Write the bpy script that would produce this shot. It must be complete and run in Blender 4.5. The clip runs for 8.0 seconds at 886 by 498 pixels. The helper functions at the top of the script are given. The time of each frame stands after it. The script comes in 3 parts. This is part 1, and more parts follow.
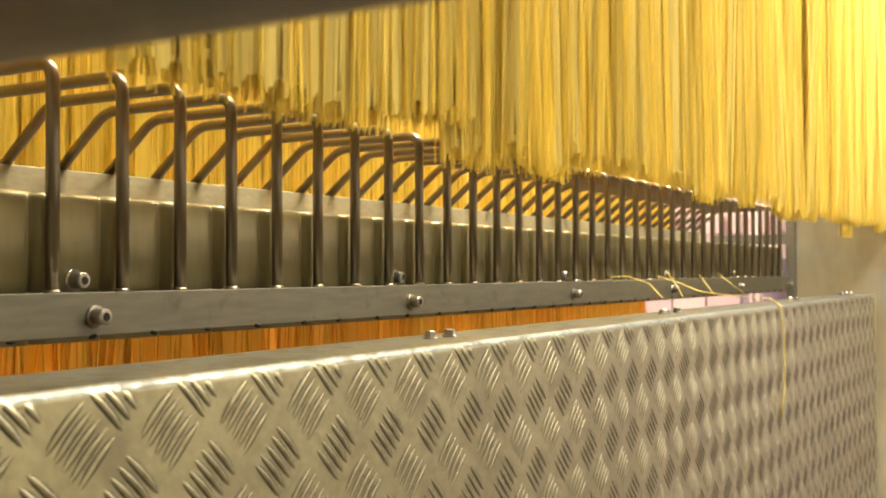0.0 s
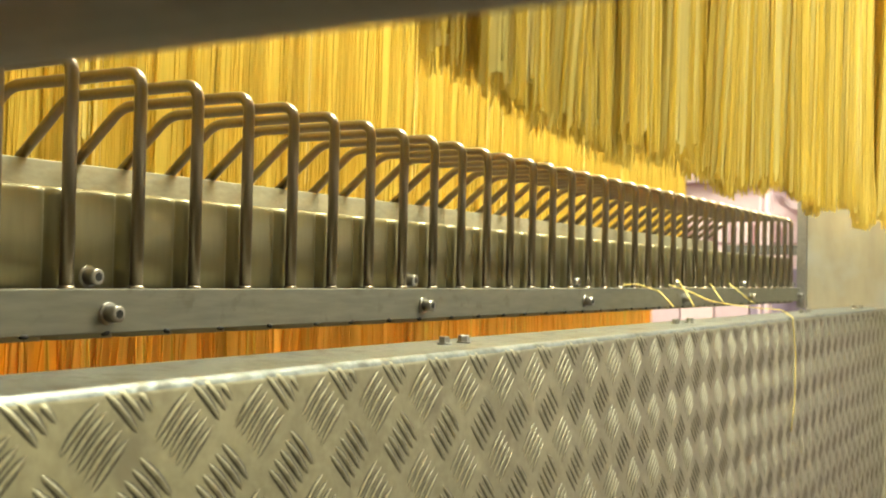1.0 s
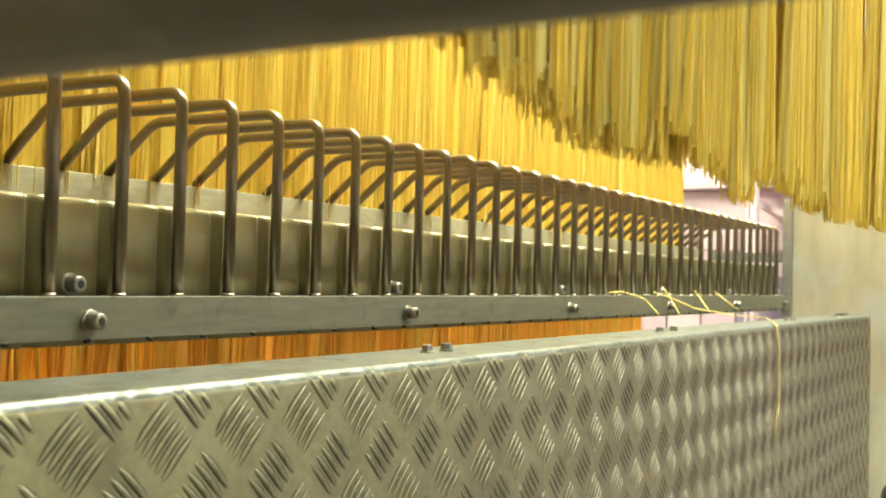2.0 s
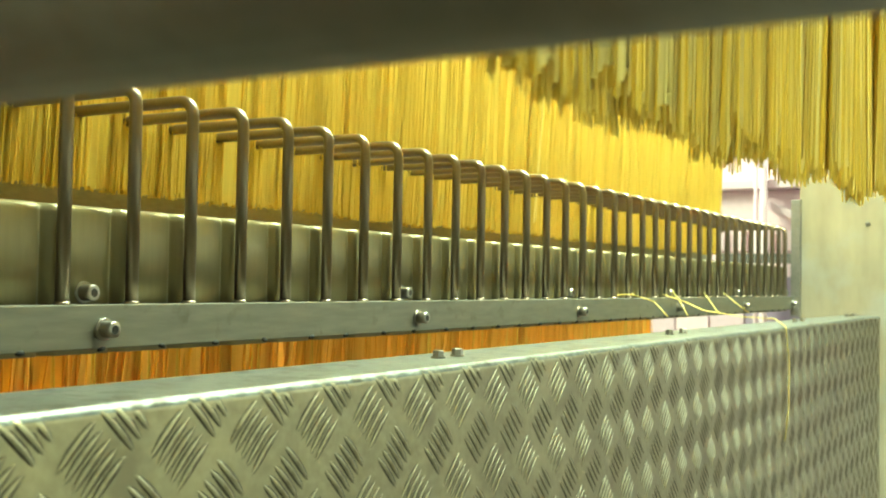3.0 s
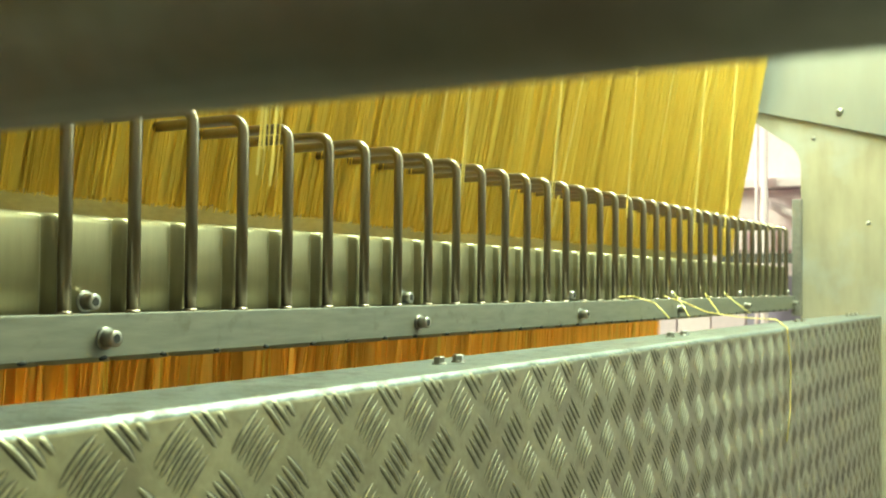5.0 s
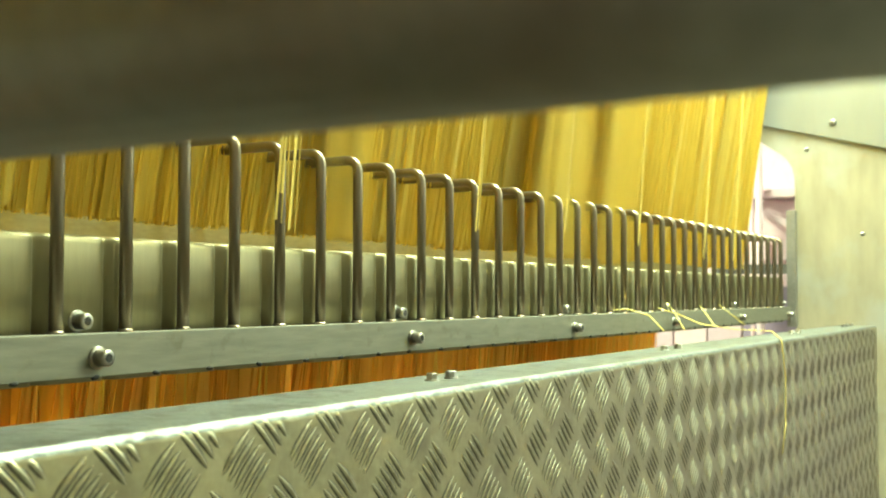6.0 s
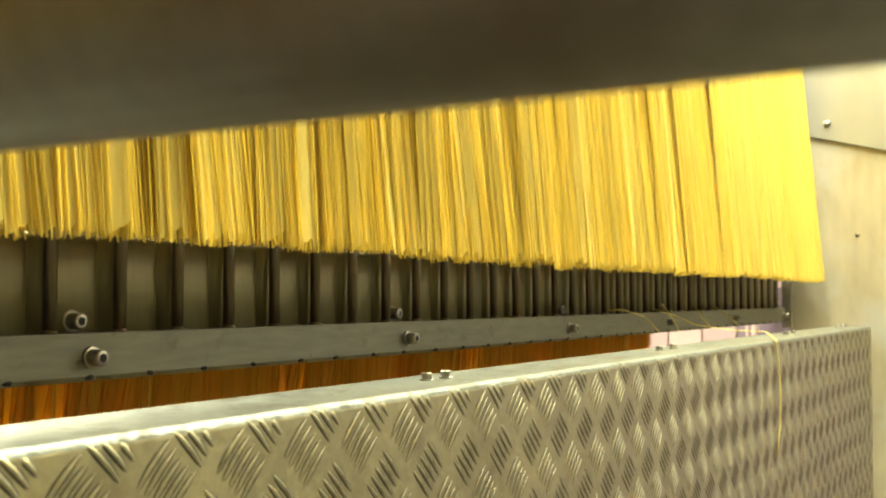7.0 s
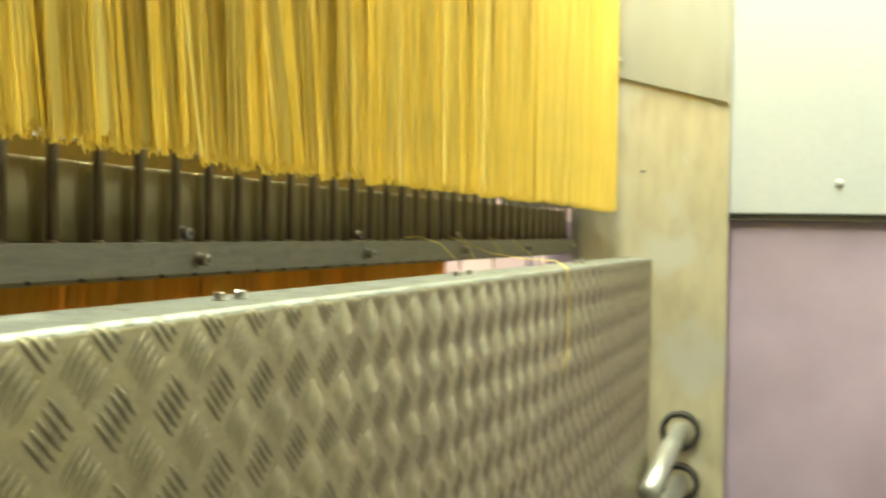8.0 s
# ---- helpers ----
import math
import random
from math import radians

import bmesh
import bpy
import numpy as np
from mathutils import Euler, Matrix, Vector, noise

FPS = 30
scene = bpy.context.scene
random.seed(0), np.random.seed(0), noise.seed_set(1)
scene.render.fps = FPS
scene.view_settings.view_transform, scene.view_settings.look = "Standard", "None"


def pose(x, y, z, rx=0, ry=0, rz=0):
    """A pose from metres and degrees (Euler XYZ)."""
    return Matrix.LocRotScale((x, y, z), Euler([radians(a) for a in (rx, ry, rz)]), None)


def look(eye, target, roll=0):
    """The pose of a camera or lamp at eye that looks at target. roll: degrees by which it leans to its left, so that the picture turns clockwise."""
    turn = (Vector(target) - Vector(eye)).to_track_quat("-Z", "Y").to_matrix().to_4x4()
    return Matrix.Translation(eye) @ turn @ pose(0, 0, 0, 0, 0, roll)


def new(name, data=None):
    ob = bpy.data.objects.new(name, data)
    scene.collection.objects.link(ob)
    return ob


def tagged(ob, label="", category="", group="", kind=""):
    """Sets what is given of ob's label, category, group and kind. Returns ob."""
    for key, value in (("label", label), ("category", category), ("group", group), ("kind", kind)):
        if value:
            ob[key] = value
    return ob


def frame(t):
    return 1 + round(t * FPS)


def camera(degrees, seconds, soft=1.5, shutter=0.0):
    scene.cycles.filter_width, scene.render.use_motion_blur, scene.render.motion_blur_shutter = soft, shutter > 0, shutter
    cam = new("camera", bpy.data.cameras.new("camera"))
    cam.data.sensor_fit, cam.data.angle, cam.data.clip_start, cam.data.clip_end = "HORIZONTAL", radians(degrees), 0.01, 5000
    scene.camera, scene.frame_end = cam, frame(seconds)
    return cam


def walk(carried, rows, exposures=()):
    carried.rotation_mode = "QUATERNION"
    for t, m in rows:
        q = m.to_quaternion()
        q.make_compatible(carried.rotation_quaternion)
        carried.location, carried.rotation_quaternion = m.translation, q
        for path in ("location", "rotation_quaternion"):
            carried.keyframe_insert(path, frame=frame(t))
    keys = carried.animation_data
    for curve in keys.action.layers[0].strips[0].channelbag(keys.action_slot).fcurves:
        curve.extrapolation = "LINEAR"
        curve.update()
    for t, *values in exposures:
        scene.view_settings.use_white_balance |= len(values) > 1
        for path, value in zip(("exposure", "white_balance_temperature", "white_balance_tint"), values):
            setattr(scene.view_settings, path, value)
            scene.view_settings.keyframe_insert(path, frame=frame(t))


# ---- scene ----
cam = camera(43.84, 8.0, soft=2.0, shutter=0.5)
walk(cam, [
    (0.0, pose(-0.4343, -0.5062, 0.0090, 91.292, 0.350, -59.899)),
    (0.5, pose(-0.4312, -0.4993, 0.0084, 90.939, -0.218, -59.395)),
    (1.0, pose(-0.4327, -0.4980, 0.0117, 91.331, -1.141, -59.597)),
    (1.5, pose(-0.4318, -0.5010, 0.0129, 91.542, -1.521, -60.243)),
    (3.0, pose(-0.4364, -0.5018, 0.0154, 91.754, -0.895, -59.808)),
    (3.5, pose(-0.4389, -0.5021, 0.0159, 91.767, -0.801, -59.726)),
    (4.0, pose(-0.4374, -0.5011, 0.0159, 91.660, -0.664, -59.634)),
    (5.5, pose(-0.4374, -0.5052, 0.0216, 92.003, -0.346, -59.780)),
    (6.0, pose(-0.4369, -0.5065, 0.0221, 92.388, -0.075, -59.870)),
    (6.5, pose(-0.4372, -0.5057, 0.0218, 92.462, -0.026, -59.981)),
    (7.0, pose(-0.4363, -0.5062, 0.0204, 92.507, -0.015, -60.131)),
    (7.5, pose(-0.4224, -0.5020, 0.0139, 91.636, -1.226, -62.654)),
    (7.6, pose(-0.4264, -0.5025, 0.0098, 90.995, -2.071, -64.339)),
    (7.7, pose(-0.4224, -0.4981, 0.0087, 90.262, -1.297, -66.091)),
    (8.0, pose(-0.4157, -0.4927, 0.0117, 89.085, -0.966, -70.825)),
], exposures=[
    (0.0, -0.06, 6700, 13), (0.5, -0.04, 6300, 9), (1.0, 0.02, 6050, 1), (1.7, 0.02, 5850, 2), (2.8, 0.20, 5500, -25), (3.1, 0.20, 5500, -27), (3.5, 0.08, 5450, -28), (4.2, -0.04, 5400, -29), (5.5, 0.10, 5500, -27), (6.1, 0.28, 5800, -25), (6.5, 0.52, 6200, -19), (7.0, 0.06, 6750, -5), (7.5, 0.28, 6700, -6), (8.0, -0.04, 6200, -9),
])
cam.data.dof.use_dof, cam.data.dof.focus_distance, cam.data.dof.aperture_fstop = True, 0.82, 20

# ---------------------------------------------------------------- world and lamps
world = bpy.data.worlds.new("world")
scene.world = world
world.use_nodes = True
world.node_tree.nodes["Background"].inputs[0].default_value = (0.9, 0.95, 1.0, 1)
world.node_tree.nodes["Background"].inputs[1].default_value = 0.05


def area_lamp(name, place, target, sx, sy, watts, colour):
    data = bpy.data.lights.new(name, "AREA")
    data.shape, data.size, data.size_y = "RECTANGLE", sx, sy
    data.energy, data.color = watts, colour
    ob = new(name, data)
    ob.matrix_world = look(place, target)
    return ob


LAMP = (1.0, 0.91, 0.66)
# ceiling luminaires of the hall: one over the walkway, one over the far end, one over the hall behind
area_lamp("hall_lamp", (2.3, -1.75, 1.40), (1.0, -0.2, 0), 2.0, 0.6, 38, LAMP)
# added fill lamp for gleams on the tread plate; no such source is seen
area_lamp("unseen_fill_light", (2.55, -2.37, 0.55), (2.2, 0.0, 0.3), 1.5, 1.1, 28, (1.0, 0.94, 0.76))
area_lamp("machine_lamp", (1.45, -0.80, 1.20), (1.25, -0.10, 0.10), 1.5, 0.25, 60, (1.0, 0.93, 0.72))
area_lamp("machine_lamp", (0.92, -0.25, 1.40), (0.95, 0.0, 0), 1.4, 0.20, 112, LAMP)
area_lamp("hall_lamp", (3.4, 0.9, 1.72), (3.4, 0.9, 0), 1.2, 1.2, 22, (1.0, 0.92, 0.92))
area_lamp("hall_lamp", (0.9, 2.2, 1.50), (0.7, 0.3, 0), 2.2, 0.4, 200, LAMP)

# ---------------------------------------------------------------- materials


def material(name, colour, rough=0.5, metal=0.0, spread=0.15, scale=8.0, fine=120.0, bump=0.1, stretch=(1, 1, 1), patches=None, island=False, per_object=0.0, translucent=0.0, gloss=0.5):
    m = bpy.data.materials.new(name)
    m.use_nodes = True
    nt = m.node_tree
    n, l = nt.nodes, nt.links
    b = n["Principled BSDF"]
    tc = n.new("ShaderNodeTexCoord")
    mp = n.new("ShaderNodeMapping")
    mp.inputs["Scale"].default_value = stretch
    l.new(tc.outputs["Object"], mp.inputs["Vector"])
    big = n.new("ShaderNodeTexNoise")
    big.inputs["Scale"].default_value, big.inputs["Detail"].default_value = scale, 6
    small = n.new("ShaderNodeTexNoise")
    small.inputs["Scale"].default_value, small.inputs["Detail"].default_value = fine, 4
    l.new(mp.outputs[0], big.inputs["Vector"])
    l.new(mp.outputs[0], small.inputs["Vector"])
    add = n.new("ShaderNodeMath")
    add.operation = "ADD"
    l.new(big.outputs[0], add.inputs[0])
    l.new(small.outputs[0], add.inputs[1])
    ramp = n.new("ShaderNodeValToRGB")
    lo = tuple(c * (1 - spread) for c in colour)
    hi = tuple(min(1.0, c * (1 + spread)) for c in colour)
    ramp.color_ramp.elements[0].position, ramp.color_ramp.elements[1].position = 0.36, 0.64
    ramp.color_ramp.elements[0].color, ramp.color_ramp.elements[1].color = (*lo, 1), (*hi, 1)
    half = n.new("ShaderNodeMath")
    half.operation = "MULTIPLY"
    half.inputs[1].default_value = 0.5
    l.new(add.outputs[0], half.inputs[0])
    l.new(half.outputs[0], ramp.inputs[0])
    out = ramp.outputs[0]
    if patches:
        spots = n.new("ShaderNodeTexNoise")
        spots.inputs["Scale"].default_value, spots.inputs["Detail"].default_value = patches[1], 8
        l.new(tc.outputs["Object"], spots.inputs["Vector"])
        r2 = n.new("ShaderNodeValToRGB")
        r2.color_ramp.elements[0].position, r2.color_ramp.elements[1].position = patches[2], patches[2] + 0.12
        l.new(spots.outputs[0], r2.inputs[0])
        mix = n.new("ShaderNodeMix")
        mix.data_type = "RGBA"
        l.new(r2.outputs[0], mix.inputs[0])
        l.new(out, mix.inputs[6])
        mix.inputs[7].default_value = (*patches[0], 1)
        out = mix.outputs[2]
    if island or per_object:
        hsv = n.new("ShaderNodeHueSaturation")
        rng = n.new("ShaderNodeMapRange")
        amount = per_object or 0.3
        rng.inputs[3].default_value, rng.inputs[4].default_value = 1 - amount, 1 + amount
        if island:
            geo = n.new("ShaderNodeNewGeometry")
            l.new(geo.outputs["Random Per Island"], rng.inputs[0])
        else:
            info = n.new("ShaderNodeObjectInfo")
            l.new(info.outputs["Random"], rng.inputs[0])
        l.new(rng.outputs[0], hsv.inputs["Value"])
        l.new(out, hsv.inputs["Color"])
        out = hsv.outputs[0]
    l.new(out, b.inputs["Base Color"])
    b.inputs["Metallic"].default_value = metal
    b.inputs["Specular IOR Level"].default_value = gloss
    rr = n.new("ShaderNodeMapRange")
    rr.inputs[3].default_value, rr.inputs[4].default_value = max(0.05, rough - 0.12), min(1, rough + 0.12)
    l.new(half.outputs[0], rr.inputs[0])
    l.new(rr.outputs[0], b.inputs["Roughness"])
    bp = n.new("ShaderNodeBump")
    bp.inputs["Strength"].default_value, bp.inputs["Distance"].default_value = bump, 0.002
    l.new(small.outputs[0], bp.inputs["Height"])
    l.new(bp.outputs[0], b.inputs["Normal"])
    if translucent:
        tr = n.new("ShaderNodeBsdfTranslucent")
        l.new(out, tr.inputs["Color"])
        ms = n.new("ShaderNodeMixShader")
        ms.inputs[0].default_value = translucent
        l.new(b.outputs[0], ms.inputs[1])
        l.new(tr.outputs[0], ms.inputs[2])
        l.new(ms.outputs[0], n["Material Output"].inputs["Surface"])
    return m


STEEL_ROD = material("rod_steel", (0.265, 0.222, 0.172), 0.32, 0.92, 0.08, 14, 300, 0.03, (1, 1, 0.2))
STEEL_BAR = material("bar_steel", (0.185, 0.182, 0.148), 0.46, 0.3, 0.2, 10, 220, 0.10, (0.15, 1, 1), patches=((0.15, 0.14, 0.105), 75, 0.60))
STEEL_SHEET = material("sheet_steel", (0.285, 0.255, 0.145), 0.38, 0.5, 0.10, 9, 260, 0.06, (1, 1, 0.12))
STEEL_BACK = material("back_plate_steel", (0.40, 0.375, 0.26), 0.6, 0.3, 0.15, 22, 240, 0.12, (0.4, 1, 1), patches=((0.55, 0.52, 0.42), 50, 0.66))
STEEL_PANEL = material("panel_steel", (0.385, 0.35, 0.265), 0.38, 0.45, 0.14, 3, 40, 0.02, (1, 1, 0.3), patches=((0.41, 0.405, 0.375), 7, 0.53))
STEEL_UPPER = material("upper_plate_steel", (0.34, 0.345, 0.335), 0.36, 0.65, 0.06, 3, 30, 0.0, (1, 1, 0.3))
# the brown patches stand in for reflections in the guard
STEEL_COVER = material("cover_steel", (0.28, 0.262, 0.245), 0.52, 0.9, 0.16, 6, 160, 0.06, patches=((0.19, 0.125, 0.10), 3.5, 0.50))
BOLT_STEEL = material("bolt_steel", (0.36, 0.345, 0.315), 0.34, 1.0, 0.10, 90, 500, 0.05)
NEAR_BLACK = material("near_black", (0.016, 0.014, 0.012), 0.8, 0.0, 0.2, 90, 500, 0.05)
ALU = material("tread_aluminium", (0.37, 0.345, 0.225), 0.38, 0.75, 0.16, 16, 190, 0.14, patches=((0.27, 0.245, 0.165), 26, 0.57))
# same aluminium as the face, darkened to carry the flange's dark reflections
ALU_FLANGE_DIMMED = material("dimmed_flange_aluminium", (0.19, 0.205, 0.20), 0.44, 0.9, 0.3, 26, 190, 0.5, patches=((0.11, 0.112, 0.10), 80, 0.52))
# ridges a little lighter and glossier than the sheet, for contrast
ALU_CREST = material("ridge_crest_aluminium", (0.39, 0.365, 0.25), 0.34, 0.85, 0.14, 14, 190, 0.12, patches=((0.24, 0.215, 0.14), 60, 0.60))
# dark ridge feet: partly grime, partly the ridges' shade put into the colour
SHADE_GRIME = material("tread_shade_grime", (0.05, 0.042, 0.026), 0.65, 0.2, 0.3, 30, 260, 0.1, patches=((0.22, 0.20, 0.14), 70, 0.60))
PASTA = material("pasta", (0.885, 0.745, 0.225), 0.45, 0.0, 0.10, 20, 200, 0.03, (1, 1, 0.1), island=True, per_object=0.07, translucent=0.55, gloss=0.15)
# same pasta, deepened to ochre for the tint of light passing through
PASTA_BACK_DEEPENED = material("pasta_back_deepened", (0.82, 0.625, 0.115), 0.5, 0.0, 0.10, 20, 200, 0.03, (1, 1, 0.1), island=True, per_object=0.06, translucent=0.42, gloss=0.12)
PASTA_LOOSE = material("pasta_strand", (0.92, 0.77, 0.25), 0.4, 0.0, 0.08, 20, 200, 0.03, translucent=0.15)
# same pasta, with the amber of its shaded place put into the colour
PASTA_LOW_SHADE = material("pasta_shade_amber", (0.93, 0.58, 0.105), 0.2, 0.0, 0.10, 20, 200, 0.04, (1, 1, 0.1), island=True, per_object=0.08, translucent=0.6)
WHITE = material("white_enamel", (0.32, 0.335, 0.37), 0.35, 0.0, 0.04, 4, 90, 0.03)
PINK_WALL = material("pinkish_wall", (0.62, 0.46, 0.53), 0.7, 0.0, 0.06, 3, 60, 0.08)
FAR_PALE = material("pale_housing", (0.74, 0.56, 0.61), 0.5, 0.0, 0.06, 4, 60, 0.03)
MAUVE = material("mauve_plastic", (0.265, 0.205, 0.295), 0.45, 0.0, 0.12, 4, 9, 0.02)
# out-of-view end wall, darkened so that the tread ridges reflect less light
UNSEEN_DARK_WALL = material("unseen_dark_wall", (0.26, 0.25, 0.235), 0.7, 0.0, 0.1, 2, 40, 0.1)
WALL = material("hall_wall", (0.70, 0.68, 0.63), 0.8, 0.0, 0.06, 2, 40, 0.1)
# out-of-view floor, its grey also lowered to darken the ridges' reflections
FLOOR = material("hall_floor", (0.13, 0.12, 0.105), 0.55, 0.0, 0.12, 3, 60, 0.1)
DARK_MATTE = material("dark_matte", (0.10, 0.09, 0.08), 0.6, 0.0, 0.15, 30, 200, 0.1)

# ---------------------------------------------------------------- building helpers


def mesh_of(name, bm, mat, smooth=True):
    me = bpy.data.meshes.new(name)
    bmesh.ops.recalc_face_normals(bm, faces=bm.faces)
    bm.to_mesh(me)
    bm.free()
    me.materials.append(mat)
    for p in me.polygons:
        p.use_smooth = smooth
    return me


def part(name, bm, mat, parent=None, label="", smooth=True, m=None):
    ob = new(name, mesh_of(name, bm, mat, smooth))
    if parent is not None:
        ob.parent = parent
    if m is not None:
        ob.matrix_basis = m
    if label:
        tagged(ob, label)
    return ob


def box(bm, x0, y0, z0, x1, y1, z1, bevel=0.0):
    vs = [bm.verts.new((x, y, z)) for x in (x0, x1) for y in (y0, y1) for z in (z0, z1)]
    fs = [bm.faces.new([vs[i] for i in q]) for q in ((0, 1, 3, 2), (4, 6, 7, 5), (0, 4, 5, 1), (2, 3, 7, 6), (0, 2, 6, 4), (1, 5, 7, 3))]
    if bevel:
        es = list({e for f in fs for e in f.edges})
        bmesh.ops.bevel(bm, geom=es, offset=bevel, segments=2, profile=0.6, affect="EDGES")


def tube(bm, pts, r, sides=10, cap=True):
    """A round bar along the points."""
    rings = []
    pts = [Vector(p) for p in pts]
    u = None
    for i, p in enumerate(pts):
        d = (pts[min(i + 1, len(pts) - 1)] - pts[max(i - 1, 0)]).normalized()
        if u is None:
            u = d.orthogonal().normalized()
        u = (u - d * u.dot(d)).normalized()
        v = d.cross(u)
        rings.append([bm.verts.new(p + r * (math.cos(a) * u + math.sin(a) * v)) for a in [2 * math.pi * k / sides for k in range(sides)]])
    for a, b in zip(rings, rings[1:]):
        for k in range(sides):
            bm.faces.new((a[k], a[(k + 1) % sides], b[(k + 1) % sides], b[k]))
    if cap:
        bm.faces.new(rings[0][::-1])
        bm.faces.new(rings[-1])


def rounded(corners, r, n=6):
    """A path through the corners with each inner corner rounded."""
    pts = [Vector(corners[0])]
    for a, b, c in zip(corners, corners[1:], corners[2:]):
        a, b, c = Vector(a), Vector(b), Vector(c)
        p, q = b + (a - b).normalized() * r, b + (c - b).normalized() * r
        for k in range(n + 1):
            s = k / n
            pts.append(p * (1 - s) ** 2 + b * 2 * s * (1 - s) + q * s ** 2)
    pts.append(Vector(corners[-1]))
    return pts


def slab(bm, outline, axis, a, b):
    """An outline (pairs) of the plane across the axis, thick from a to b."""
    def at(p, h):
        return (h, p[0], p[1]) if axis == "x" else (p[0], h, p[1]) if axis == "y" else (p[0], p[1], h)
    lo = [bm.verts.new(at(p, a)) for p in outline]
    hi = [bm.verts.new(at(p, b)) for p in outline]
    bm.faces.new(lo)
    bm.faces.new(hi[::-1])
    for i in range(len(outline)):
        j = (i + 1) % len(outline)
        bm.faces.new((lo[i], hi[i], hi[j], lo[j]))


def disc_stack(bm, rings, sides, axis="y"):
    """A turned shape: rings of (height, radius) along the axis."""
    rows = []
    for h, r in rings:
        row = []
        for k in range(sides):
            a = 2 * math.pi * (k + 0.5) / sides
            c, s = r * math.cos(a), r * math.sin(a)
            row.append(bm.verts.new((c, h, s) if axis == "y" else (c, s, h) if axis == "z" else (h, c, s)))
        rows.append(row)
    for a, b in zip(rows, rows[1:]):
        for k in range(sides):
            bm.faces.new((a[k], a[(k + 1) % sides], b[(k + 1) % sides], b[k]))
    bm.faces.new(rows[0])
    bm.faces.new(rows[-1])


# ---------------------------------------------------------------- the hall
ROOM = (-2.6, -2.4, -1.0, 4.6, 2.4, 1.78)


def hall():
    x0, y0, z0, x1, y1, z1 = ROOM
    t = 0.12
    for name, mat, b, label in (
        ("floor", FLOOR, (x0 - t, y0 - t, z0 - t, x1 + t, y1 + t, z0), "grey sealed concrete floor of the hall"),
        ("ceiling", WALL, (x0 - t, y0 - t, z1, x1 + t, y1 + t, z1 + t), "pale painted ceiling of the hall"),
        ("wall_south", WALL, (x0, y0 - t, z0, x1, y0, z1), "pale painted wall behind the walkway"),
        ("wall_north", WALL, (x0, y1, z0, x1, y1 + t, z1), "pale painted wall behind the machine"),
        ("wall_west", UNSEEN_DARK_WALL, (x0 - t, y0 - t, z0, x0, y1 + t, z1), "end wall of the hall, out of view and darkened for reflections"),
        ("wall_east", PINK_WALL, (x1, y0 - t, z0, x1 + t, y1 + t, z1), "pinkish white painted wall at the far end"),
    ):
        bm = bmesh.new()
        box(bm, *b)
        tagged(part(name, bm, mat, smooth=False), label, kind="structure")


hall()


def added_window():
    """Unseen steel window added for the fill lamp, in the wall behind the walkway, its pane a little proud of the wall.
    """
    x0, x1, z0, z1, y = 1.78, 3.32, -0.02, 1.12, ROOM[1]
    thing = tagged(new("added_window_1"), "steel framed window added unseen for the fill lamp, in the wall behind the walkway", kind="structure")
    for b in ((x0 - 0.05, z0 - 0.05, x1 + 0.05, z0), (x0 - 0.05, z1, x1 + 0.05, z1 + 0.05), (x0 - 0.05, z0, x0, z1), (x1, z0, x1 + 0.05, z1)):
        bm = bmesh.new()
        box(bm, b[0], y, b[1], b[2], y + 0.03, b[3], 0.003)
        part("added_window_frame", bm, STEEL_PANEL, thing, smooth=False)
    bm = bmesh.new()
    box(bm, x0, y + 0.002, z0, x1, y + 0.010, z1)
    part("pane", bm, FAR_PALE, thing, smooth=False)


added_window()

# ---------------------------------------------------------------- comb of bent rods on its bar
N_ROD = range(-2, 36)


def rod_x(n):
    return 0.04984 * n - (0.001 if n > 0 else 0.004)


def cap_screw(name, parent, x, y, z):
    bm = bmesh.new()
    disc_stack(bm, [(0, 0.0067), (-0.0014, 0.0067), (-0.0016, 0.0063)], 24)
    washer = part(name, bm, BOLT_STEEL, parent, "steel socket cap screw with washer", m=pose(x, y, z))
    bm = bmesh.new()
    disc_stack(bm, [(-0.001, 0.0049), (-0.0092, 0.0049), (-0.0099, 0.0043), (-0.0099, 0.0029)], 20)
    part("screw_head", bm, BOLT_STEEL, washer)
    # proud hex plug in near black, in place of the socket's shaded hollow
    bm = bmesh.new()
    disc_stack(bm, [(-0.0088, 0.0028), (-0.0101, 0.0028)], 6)
    part("hex_recess_shade", bm, NEAR_BLACK, washer, smooth=False)
    return washer


